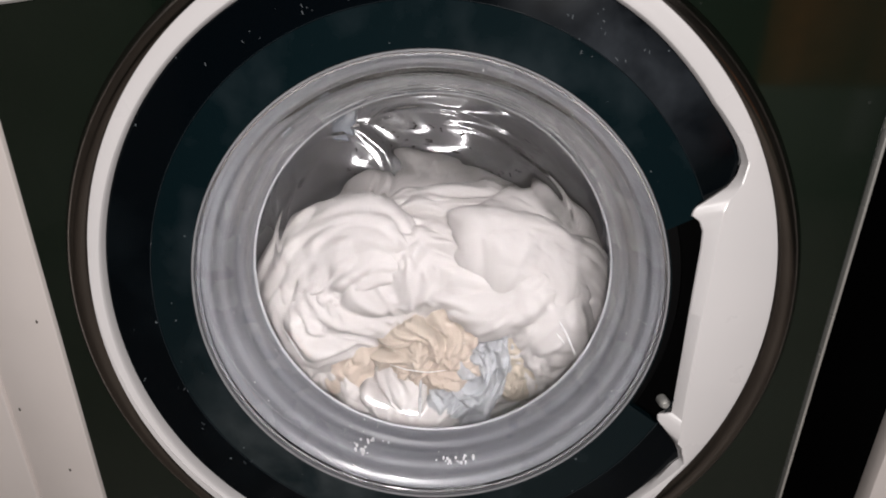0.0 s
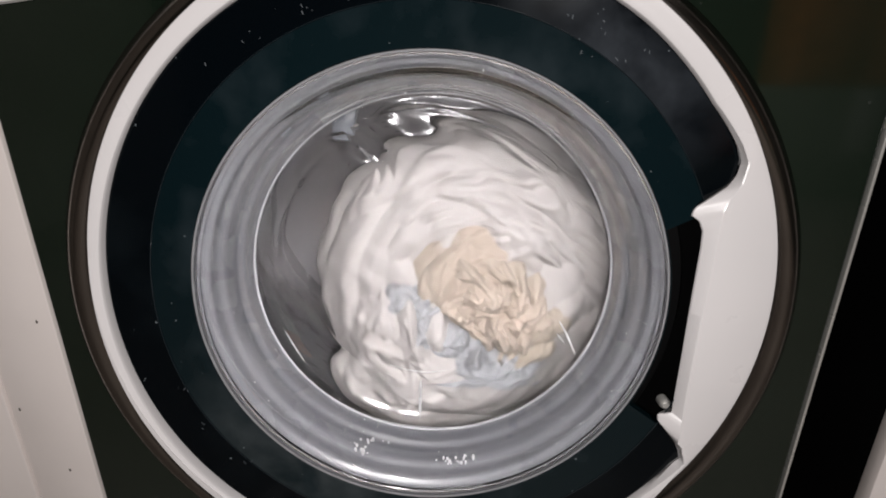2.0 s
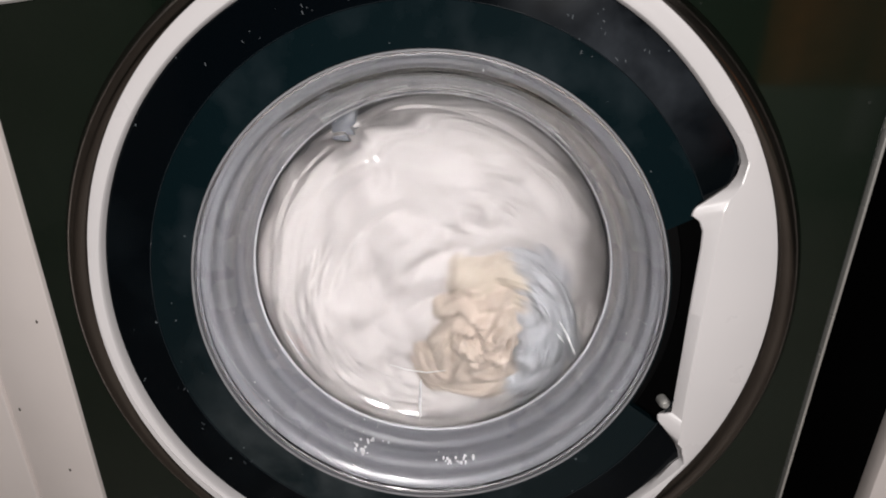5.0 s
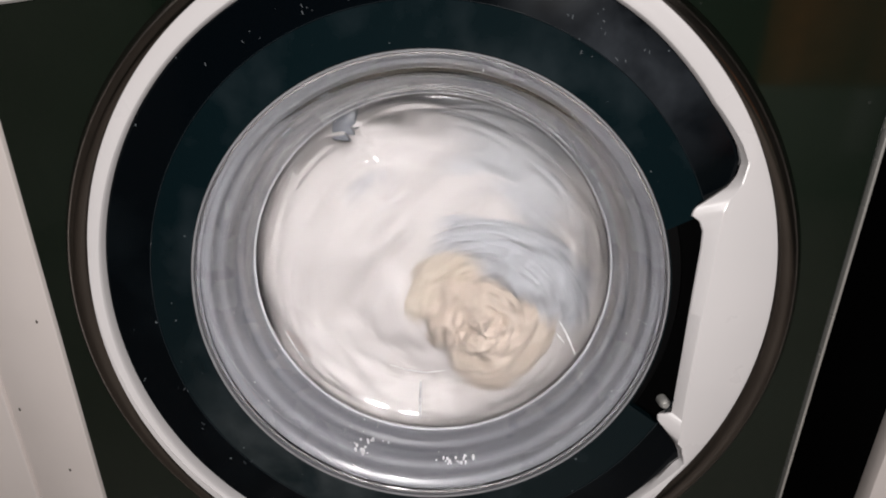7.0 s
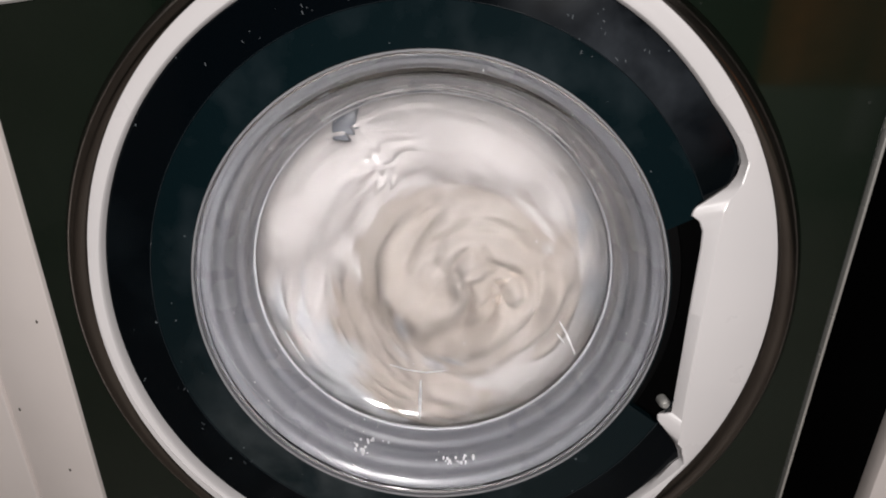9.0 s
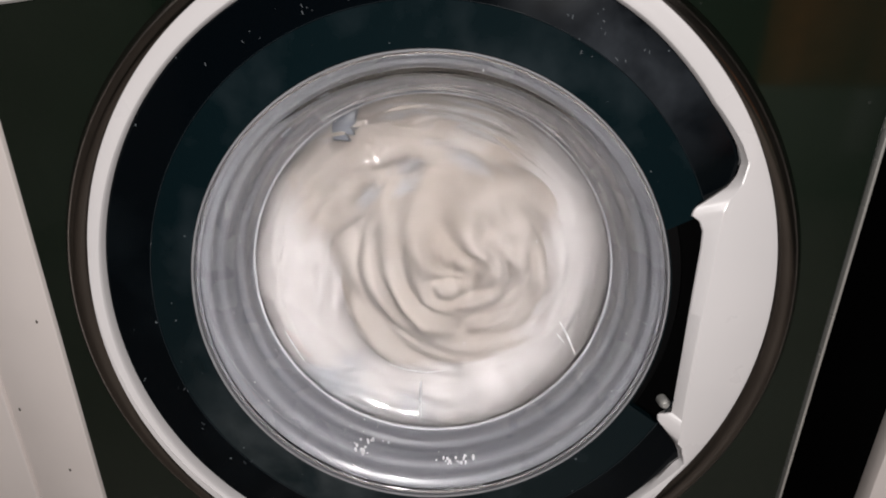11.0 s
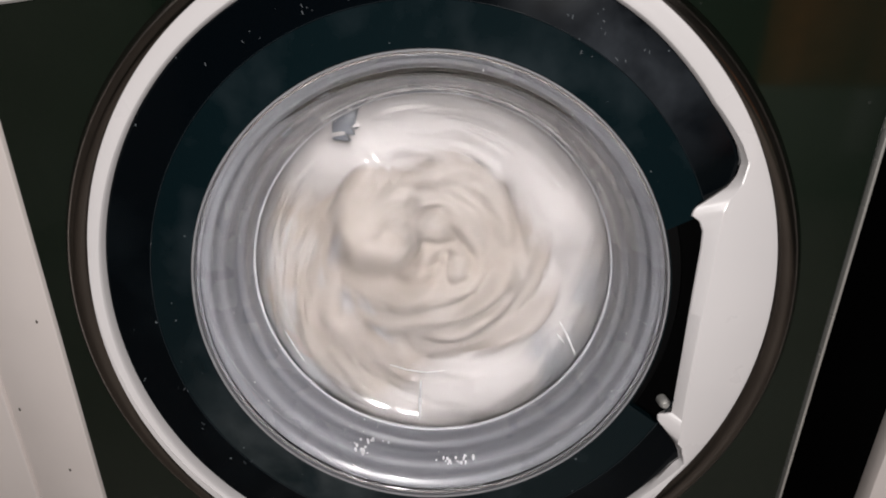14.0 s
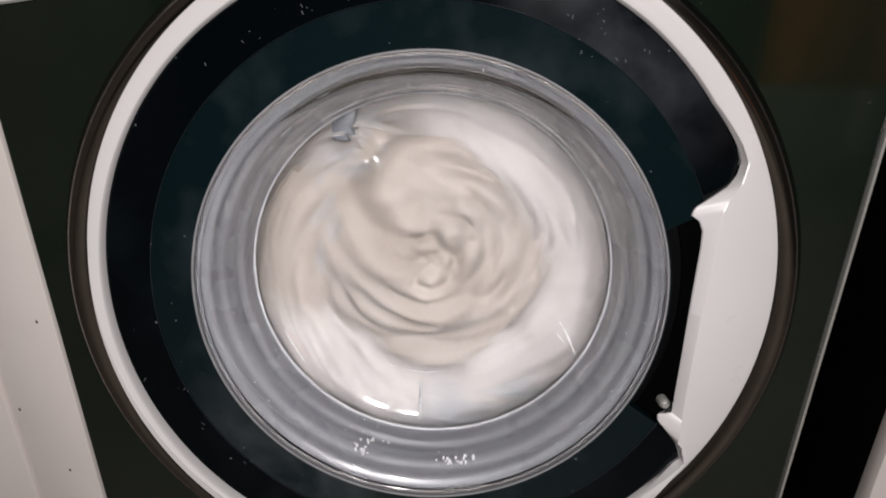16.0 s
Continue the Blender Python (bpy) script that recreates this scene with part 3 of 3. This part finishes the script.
    part("edge_line", revolve([(0.1843 + 0.00045 * math.cos(k * math.pi / 3), -0.0036 + 0.00045 * math.sin(k * math.pi / 3)) for k in range(6)], 180, closed=True), RING_EDGE, door, "thin polished edge between the two glass rings")
    # added bead: the rim's bright edge line is put into its grey
    part("rim_glint", revolve([(0.1571 + 0.0008 * math.cos(k * math.pi / 4), -0.0024 + 0.0008 * math.sin(k * math.pi / 4)) for k in range(8)], 180, closed=True), RIM, door, "thin pale bead added for the light line on the bowl's rim")
    # added black ring that hides the lit gasket, so the gap stays dark
    part("gap_blackout", revolve([(0.1580, 0.0078), (0.1585, 0.0072), (0.1695, 0.0090), (0.1720, 0.0125), (0.1722, 0.030)], 144), BLACK, door, "black ring added behind the rim to darken the gap")
    b = part("glass_bowl", make_bowl(), BOWL, door, "clear moulded glass door bowl")
    b.visible_shadow = False
    tagged(part("dust_smear", smears(), DUST, door, "dried pale water marks"), kind="stuff")
    part("latch", revolve([(0.0, -0.0005), (0.0022, -0.0005), (0.0036, 0.0008), (0.0040, 0.0030), (0.0040, 0.0080), (0.0, 0.0080)], 24, cx=0.1675, cz=-0.0765), TRIM, door, "small metal door latch pin")
    drops = tagged(part("water_drops", water_drops(), GLINT_WATER, door, "pale water drops on the glass, their glints put into the colour"), kind="stuff")
    drops.visible_shadow = False
    # pale streaks put where the bowl reflects the lamps
    for points, width in ((((-0.0354, 0.0608, -0.0821), (-0.0214, 0.0608, -0.0866), (-0.0049, 0.0609, -0.0890), (0.0116, 0.0610, -0.0866)), 0.0005),
                          (((-0.0096, 0.0601, -0.0956), (-0.0099, 0.0565, -0.1111), (-0.0100, 0.0488, -0.1259)), 0.0011),
                          (((0.1012, 0.0576, -0.0390), (0.1071, 0.0541, -0.0490), (0.1131, 0.0462, -0.0626)), 0.0007),
                          (((0.0995, 0.0567, -0.0494), (0.1052, 0.0534, -0.0557)), 0.0005),
                          (((-0.1164, 0.0494, -0.0471), (-0.1106, 0.0494, -0.0594), (-0.1023, 0.0488, -0.0741)), 0.0005)):
        run = part("reflection_streak", glint_streak(points, width), GLINT_WATER, door, "pale streak standing in for a reflection on the glass")
        run.visible_shadow = False
    drum = part("drum", drum_mesh(), STEEL, wm, "stainless steel drum, turning")
    for a in (0, 120, 240):
        part("lifter", lifter_mesh(), LIFTER, drum).matrix_basis = pose(0, 0, 0, 0, a, 0)
    tagged(part("perforation", drum_holes(), BLACK, drum, smooth=False), kind="stuff")
    return wm, drum


machine, drum = washing_machine()


# ---- neighbours ----
def cabinets():
    left = empty("side_cabinet", pose(-1.1, 0.0392, 0))
    part("carcass", box(0.0, 0.8018, 0.016, 0.6, 0.0, 0.90, 0.001), CREAM, left)
    part("front", box(0.7436, 0.8018, 0.0, 0.0155, 0.0, 0.90, 0.0012), CREAM, left, "cream painted frame board with faint drips")
    part("door", box(0.0, 0.7429, -0.0022, 0.0155, 0.0, 0.90, 0.0016), CREAM, left, "cream painted cabinet door")
    for x, z in ((0.7513, 0.3334), (0.7887, 0.4171), (0.7790, 0.2700)):
        part("paint_speck", box(x - 0.0008, x + 0.0008, -0.0004, 0.0004, z - 0.0013, z + 0.0013, 0.0003), DRIP, left, "small dark speck")
    tagged(left, "cream painted cabinet with faint drips and specks", "cabinet")
    right = empty("side_cabinet", pose(0.3680, 0.034, 0))
    # carcass coloured near-black so the gap beside the machine stays dark
    part("carcass", box(0.0, 0.7, 0.016, 0.6, 0.0, 0.90, 0.001), BLACK, right, "carcass coloured near-black behind the front board")
    part("front", box(0.0, 0.7, 0.0, 0.0155, 0.0, 0.90, 0.005), CREAM, right, "cream painted front board with rounded edge")
    tagged(right, "cabinet with cream front and near-black carcass", "cabinet")


cabinets()


def across_the_room():
    """What the glossy front mirrors: a wooden cupboard on a grey unit."""
    unit = empty("grey_unit", pose(1.46, -2.15, 0))
    tagged(unit, "low grey-green unit across the room, seen mirrored", "cabinet")
    part("carcass", box(0.0, 0.80, -0.34, 0.0, 0.0, 0.525, 0.006), GREY_UNIT, unit)
    part("side_strip", box(0.42, 0.55, 0.0005, 0.012, 0.20, 0.51, 0.003), PALE, unit, "pale strip")
    cup = empty("wooden_cupboard", pose(1.58, -2.2, 0.526))
    tagged(cup, "dark brown wooden cupboard standing on the grey unit", "cupboard")
    part("carcass", box(0.0, 0.68, -0.28, 0.0, 0.0, 0.42, 0.004), WOOD, cup)
    part("door", box(0.01, 0.335, 0.001, 0.018, 0.01, 0.41, 0.003), WOOD, cup)
    part("door", box(0.345, 0.67, 0.001, 0.018, 0.01, 0.41, 0.003), WOOD, cup)


across_the_room()


# ---- laundry ----
def crumple(p, rho, phi, off, freq, twist, arcs, crisp):
    """Height of the folds at p: rounded puffs between sharp creases, drawn out along arcs where the load is wound up."""
    q = p * freq + off
    w = Vector((noise.noise(q * 0.8), noise.noise(q * 0.8 + Vector((9, 2, 4))), noise.noise(q * 0.8 + Vector((3, 8, 1)))))
    turned = phi + twist * rho + 0.9 * w.x
    long_fold = abs(noise.noise(Vector((rho * 4.6 + 0.8 * w.y, 0.9 * math.cos(turned), 0.9 * math.sin(turned))) + off))
    q2 = q + w * 1.3
    puff = abs(noise.noise(q2))
    small = abs(noise.noise(q2 * 2.3 + Vector((1, 5, 2))))
    fine = abs(noise.noise(q2 * 5.0 + Vector((4, 4, 7))))
    return 0.9 * noise.noise(q * 0.45) + 2.4 * (arcs * long_fold + (1 - arcs) * puff) + crisp * (0.75 * small + 0.3 * fine) - 0.75


def cloth(name, size, mat, label, seed, fold=0.02, freq=9.0, bend=0.0, twist=0.0, arcs=0.0, hump=3.2, crisp=1.0, eye=(0.28, -0.2), res=(120, 200), group="laundry in the drum"):
    """A crumpled bundle: a cushion-like form with folds; bend lays it along an arc of that radius."""
    a, h, b = size
    bm = bmesh.new()
    half, nv = res[0] // 2, res[1]
    off = Vector((seed * 7.3, seed * 3.1, seed * 5.7))
    rows = []
    for i in range(2 * half + 1):
        k = i if i <= half else 2 * half - i
        rho = math.sin(math.pi / 2 * k / half)
        face = -1 if i <= half else 1
        row = []
        for j in range(nv if k else 1):
            ph = 2 * math.pi * j / nv
            c, s = math.cos(ph), math.sin(ph)
            p = Vector((rho * c * a, face * h * (1 - rho ** hump) ** 0.55, rho * s * b))
            side = rho ** 5
            d = Vector((c * side, face * (1 - side), s * side)).normalized()
            ux, uz = rho * c - eye[0], rho * s - eye[1]      # the folds wind round a point off the middle
            p += d * fold * crumple(p, math.hypot(ux, uz), math.atan2(uz, ux), off, freq, twist, arcs, crisp)
            if bend:
                ang = p.x / bend
                rr = bend + p.z
                p = Vector((rr * math.sin(ang), p.y, rr * math.cos(ang) - bend))
            row.append(bm.verts.new(p))
        rows.append(row)
    for r0, r1 in zip(rows, rows[1:]):
        for j in range(nv):
            k = (j + 1) % nv
            if len(r0) == 1:
                bm.faces.new((r0[0], r1[k], r1[j]))
            elif len(r1) == 1:
                bm.faces.new((r0[j], r0[k], r1[0]))
            else:
                bm.faces.new((r0[j], r0[k], r1[k], r1[j]))
    ob = finish(name, bm, mat, smooth=True, angle=80)
    return tagged(ob, label, "laundry", group)


sheet = cloth("bed_sheet", (0.172, 0.080, 0.172), WHITE_CLOTH, "large crumpled wet white cotton sheet filling the drum", 1, 0.012, 7, twist=2.0, arcs=0.5, crisp=0.9, res=(160, 240))
towel_a = cloth("white_towel", (0.170, 0.052, 0.070), WHITE_CLOTH, "wet white towel bundled over the other laundry", 2, 0.0125, 11, bend=0.12, arcs=0.15, crisp=1.5)
towel_b = cloth("white_pillowcase", (0.140, 0.048, 0.070), WHITE_CLOTH, "wet white pillowcase twisted along the drum wall", 3, 0.011, 9, bend=0.13, arcs=0.3, crisp=1.2)
towel_c = cloth("white_shirt", (0.140, 0.046, 0.068), WHITE_CLOTH, "wet white cotton shirt pressed to the drum wall", 9, 0.011, 9, bend=0.13, arcs=0.3, crisp=1.2)
towel_d = cloth("pale_blue_apron", (0.120, 0.040, 0.058), PALE_BLUE_CLOTH, "wet pale blue cotton apron twisted behind the blue-grey shirt", 14, 0.015, 14, bend=0.13, arcs=0.3)
core = cloth("beige_towel", (0.057, 0.034, 0.046), BEIGE_CLOTH, "crumpled wet beige towel in the middle of the load", 4, 0.015, 26, arcs=0.2, hump=2.4)
napkin = cloth("pink_beige_cloth", (0.058, 0.028, 0.040), BEIGE_CLOTH, "smooth pinkish beige cloth folded beside the beige towel", 15, 0.009, 16, arcs=0.2, hump=2.6, crisp=0.6)
cover = cloth("straw_cloth", (0.046, 0.027, 0.032), STRAW_CLOTH, "pale straw-coloured cloth folded beside the beige towel", 17, 0.009, 18, arcs=0.2, hump=2.6, crisp=0.6)
shirt = cloth("sand_blanket", (0.120, 0.042, 0.108), SAND_CLOTH, "sand-coloured cotton blanket rolled in the load", 12, 0.0175, 10, twist=3.4, arcs=0.75, hump=2.4, crisp=0.7, res=(150, 240))
throw = cloth("sand_throw", (0.150, 0.036, 0.044), SAND_CLOTH, "sand-coloured cotton throw wound round the blanket", 13, 0.017, 16, bend=0.11, arcs=0.4)
blue = cloth("blue_grey_shirt", (0.096, 0.034, 0.036), BLUE_CLOTH, "wet pale blue-grey cotton shirt beside the beige towel", 6, 0.015, 22, bend=0.10, arcs=0.2)
blue_b = cloth("blue_grey_trousers", (0.100, 0.036, 0.046), BLUE_CLOTH, "wet pale blue-grey trousers wound round the load", 7, 0.015, 18, bend=0.12, arcs=0.3)
quilt = cloth("white_quilt", (0.150, 0.050, 0.062), WHITE_CLOTH, "heavy wet white quilt lying in the bottom of the drum", 21, 0.012, 9, bend=0.185, arcs=0.2, crisp=0.5)
cloth_w = cloth("white_cloth", (0.066, 0.034, 0.046), WHITE_CLOTH, "small wet white cloth pressed against the door glass", 8, 0.014, 22, arcs=0.1)

# ---- what moves ----
# turn of the load in degrees by seconds, counter-clockwise as seen from the door
TURN = [(0, -70), (0.3, -70), (0.4, -67), (0.5, -54), (0.6, -40), (0.7, -27), (0.8, -15), (0.9, -3), (1.0, 16), (1.1, 45), (1.2, 80), (1.3, 112), (1.4, 145), (1.5, 170), (1.8, 220), (2.0, 240), (2.2, 272),
        (2.4, 318), (2.5, 340), (2.6, 372), (2.8, 436), (3.0, 505), (3.1, 530), (3.3, 568), (3.5, 592), (3.6, 620), (3.8, 678), (4.0, 730), (4.2, 800),
        (5.2, 1150), (6.3, 1570), (6.5, 1620), (6.7, 1705), (6.9, 1810), (7.1, 1910), (7.3, 1978), (7.5, 2070), (7.7, 2180), (7.9, 2270), (8.3, 2440), (8.7, 2630),
        (9.0, 2750), (9.2, 2840), (11.3, 3850), (16.0, 6270)]
CORE = [(0, -0.006, -0.114), (0.4, -0.006, -0.114), (0.7, 0.015, -0.090), (1, 0.030, -0.064), (1.2, 0.041, -0.070), (1.5, 0.041, -0.085), (1.8, 0.046, -0.070), (2, 0.051, -0.055),
        (2.3, 0.051, -0.070), (2.5, 0.041, -0.082), (2.8, 0.042, -0.088), (3, 0.041, -0.085), (3.5, 0.045, -0.047), (3.8, 0.041, -0.070), (4, 0.041, -0.067), (4.2, 0.039, -0.088),
        (6.3, 0.049, -0.078), (6.6, 0.056, -0.058), (7, 0.041, -0.070), (7.2, 0.053, -0.041), (7.6, 0.041, -0.058), (8, 0.025, -0.053), (8.5, 0.040, -0.025), (9, 0.056, -0.036),
        (9.2, 0.014, -0.025), (11.3, 0.014, -0.020), (11.6, 0.035, -0.030), (12, 0.009, -0.009), (12.3, 0.039, -0.019), (12.6, 0.019, -0.014), (13, 0.019, -0.014), (14, 0.009, -0.009),
        (15, 0.009, -0.009), (16, -0.006, -0.009)]
BULK = [(0, -0.003, -0.126), (0.4, -0.003, -0.126), (0.7, 0.034, -0.100), (1, 0.060, -0.072), (1.2, 0.046, -0.068), (1.5, 0.022, -0.092), (1.8, 0.032, -0.074), (2, 0.042, -0.064),
        (2.5, 0.016, -0.094), (3, 0.010, -0.060), (3.2, 0.038, -0.070), (3.5, 0.044, -0.056), (4, 0.014, -0.090), (4.2, 0.014, -0.058), (6.3, 0.009, -0.038), (6.8, 0.014, -0.048), (7, 0.024, -0.056),
        (7.3, -0.001, -0.032), (9.2, -0.002, -0.025), (16, -0.002, -0.025)]
SPREAD = [(0, 0), (4.0, 0), (4.2, 0.25), (6.3, 0.9), (6.8, 0.75), (7.2, 1), (16, 1)]       # from a heap to a ring along the drum
REST = [(0, 1), (0.4, 1), (1.1, 0), (16, 0)]                                               # lies flat and further back before the drum turns
SINK = [(0, 0), (8.4, 0), (9.2, 0.5), (11.0, 1), (16, 1)]                                               # the towel is drawn into the blanket
MIXED = [(0, 0), (5.0, 0), (6.3, 0.25), (7.8, 0.55), (8.4, 0.88), (9.0, 1), (16, 1)]      # the blanket works its way to the front


def around(c, radius, deg, y, lean=0.0):
    """A bundle at that angle on a circle round c, its own upper side pointing outwards and leaning to or from the door."""
    a = radians(deg)
    return pose(c[0] + radius * math.cos(a), y, Z0 + c[1] + radius * math.sin(a), lean, 90 - deg, 0)


def at(table, t):
    return [spline([(r[0], r[k]) for r in table], t) for k in range(1, len(table[0]))]


def motions():
    keys = {ob: [] for ob in (drum, sheet, towel_a, towel_b, towel_c, core, shirt, blue, blue_b, cloth_w, throw, towel_d, napkin, cover, quilt)}
    for i in range(161):
        t = i / 10
        turn, = at(TURN, t)
        c, b = at(CORE, t), at(BULK, t)
        s, = at(SPREAD, t)
        m, = at(MIXED, t)
        rest, = at(REST, t)
        sink, = at(SINK, t)
        drift = spline([(0, 0), (4.5, 0), (9.0, 1), (16, 1)], t)
        keys[drum].append((t, pose(0, 0, 0, 0, -turn, 0)))
        keys[sheet].append((t, pose(b[0], 0.190 + 0.060 * rest + 0.030 * sink, Z0 + b[1], 0, -turn, 0)))
        orbit = 0.082 + 0.066 * s + 0.038 * rest
        keys[towel_a].append((t, around(b, orbit - 0.020 * rest, turn + 180 - 15 * rest, 0.157 - 0.018 * s, -38 * rest)))
        keys[towel_b].append((t, around(b, orbit + 0.012 * rest, turn + 85 + 11 * rest, 0.160 - 0.018 * rest - 0.020 * s, -18 * rest)))
        keys[towel_c].append((t, around(b, orbit + 0.012 * rest, turn - 98 - 38 * rest, 0.160 - 0.018 * rest - 0.020 * s, -18 * rest)))
        keys[towel_d].append((t, around(b, orbit - 0.02 * (1 - s), turn + 2, 0.215 - 0.065 * s)))
        keys[blue_b].append((t, around(b, orbit + 0.01 - 0.04 * (1 - drift), turn + 25 + 115 * drift, 0.168 - 0.036 * drift)))
        keys[core].append((t, pose(c[0], 0.120 + 0.002 * rest + 0.034 * sink, Z0 + c[1], 0, -turn - 68, 0)))
        keys[quilt].append((t, around((0.0, 0.0), 0.188, -76 + 10 * (1 - rest) * math.sin(radians(turn)) + max(0.0, turn - 1650), 0.178)))
        axis = turn + 70
        gap = 0.040 + 0.040 * rest
        keys[napkin].append((t, around(c, gap, axis + 180 + 6 * rest, 0.120 + 0.034 * sink)))
        keys[cover].append((t, around(c, gap + 0.006, axis - 4 * rest, 0.124 + 0.034 * sink)))
        keys[blue].append((t, around(c, 0.062 - 0.012 * rest + 0.022 * m, turn + 28 * rest, 0.124 - 0.006 * rest + 0.014 * m)))
        keys[cloth_w].append((t, around((c[0] + (b[0] - c[0]) * s, c[1] + (b[1] - c[1]) * s), 0.090 - 0.022 * rest + 0.065 * s, turn - 25 - 20 * rest, 0.125 - 0.016 * rest + 0.025 * s)))
        keys[shirt].append((t, pose(c[0] * m + b[0] * (1 - m), 0.290 - 0.152 * m, Z0 + c[1] * m + b[1] * (1 - m), 0, -turn + 40, 0)))
        keys[throw].append((t, around((b[0] * (1 - m) + c[0] * m, b[1] * (1 - m) + c[1] * m), 0.085 + 0.055 * m, turn + 5, 0.275 - 0.135 * m)))
    for ob, rows in keys.items():
        walk(ob, rows)


motions()
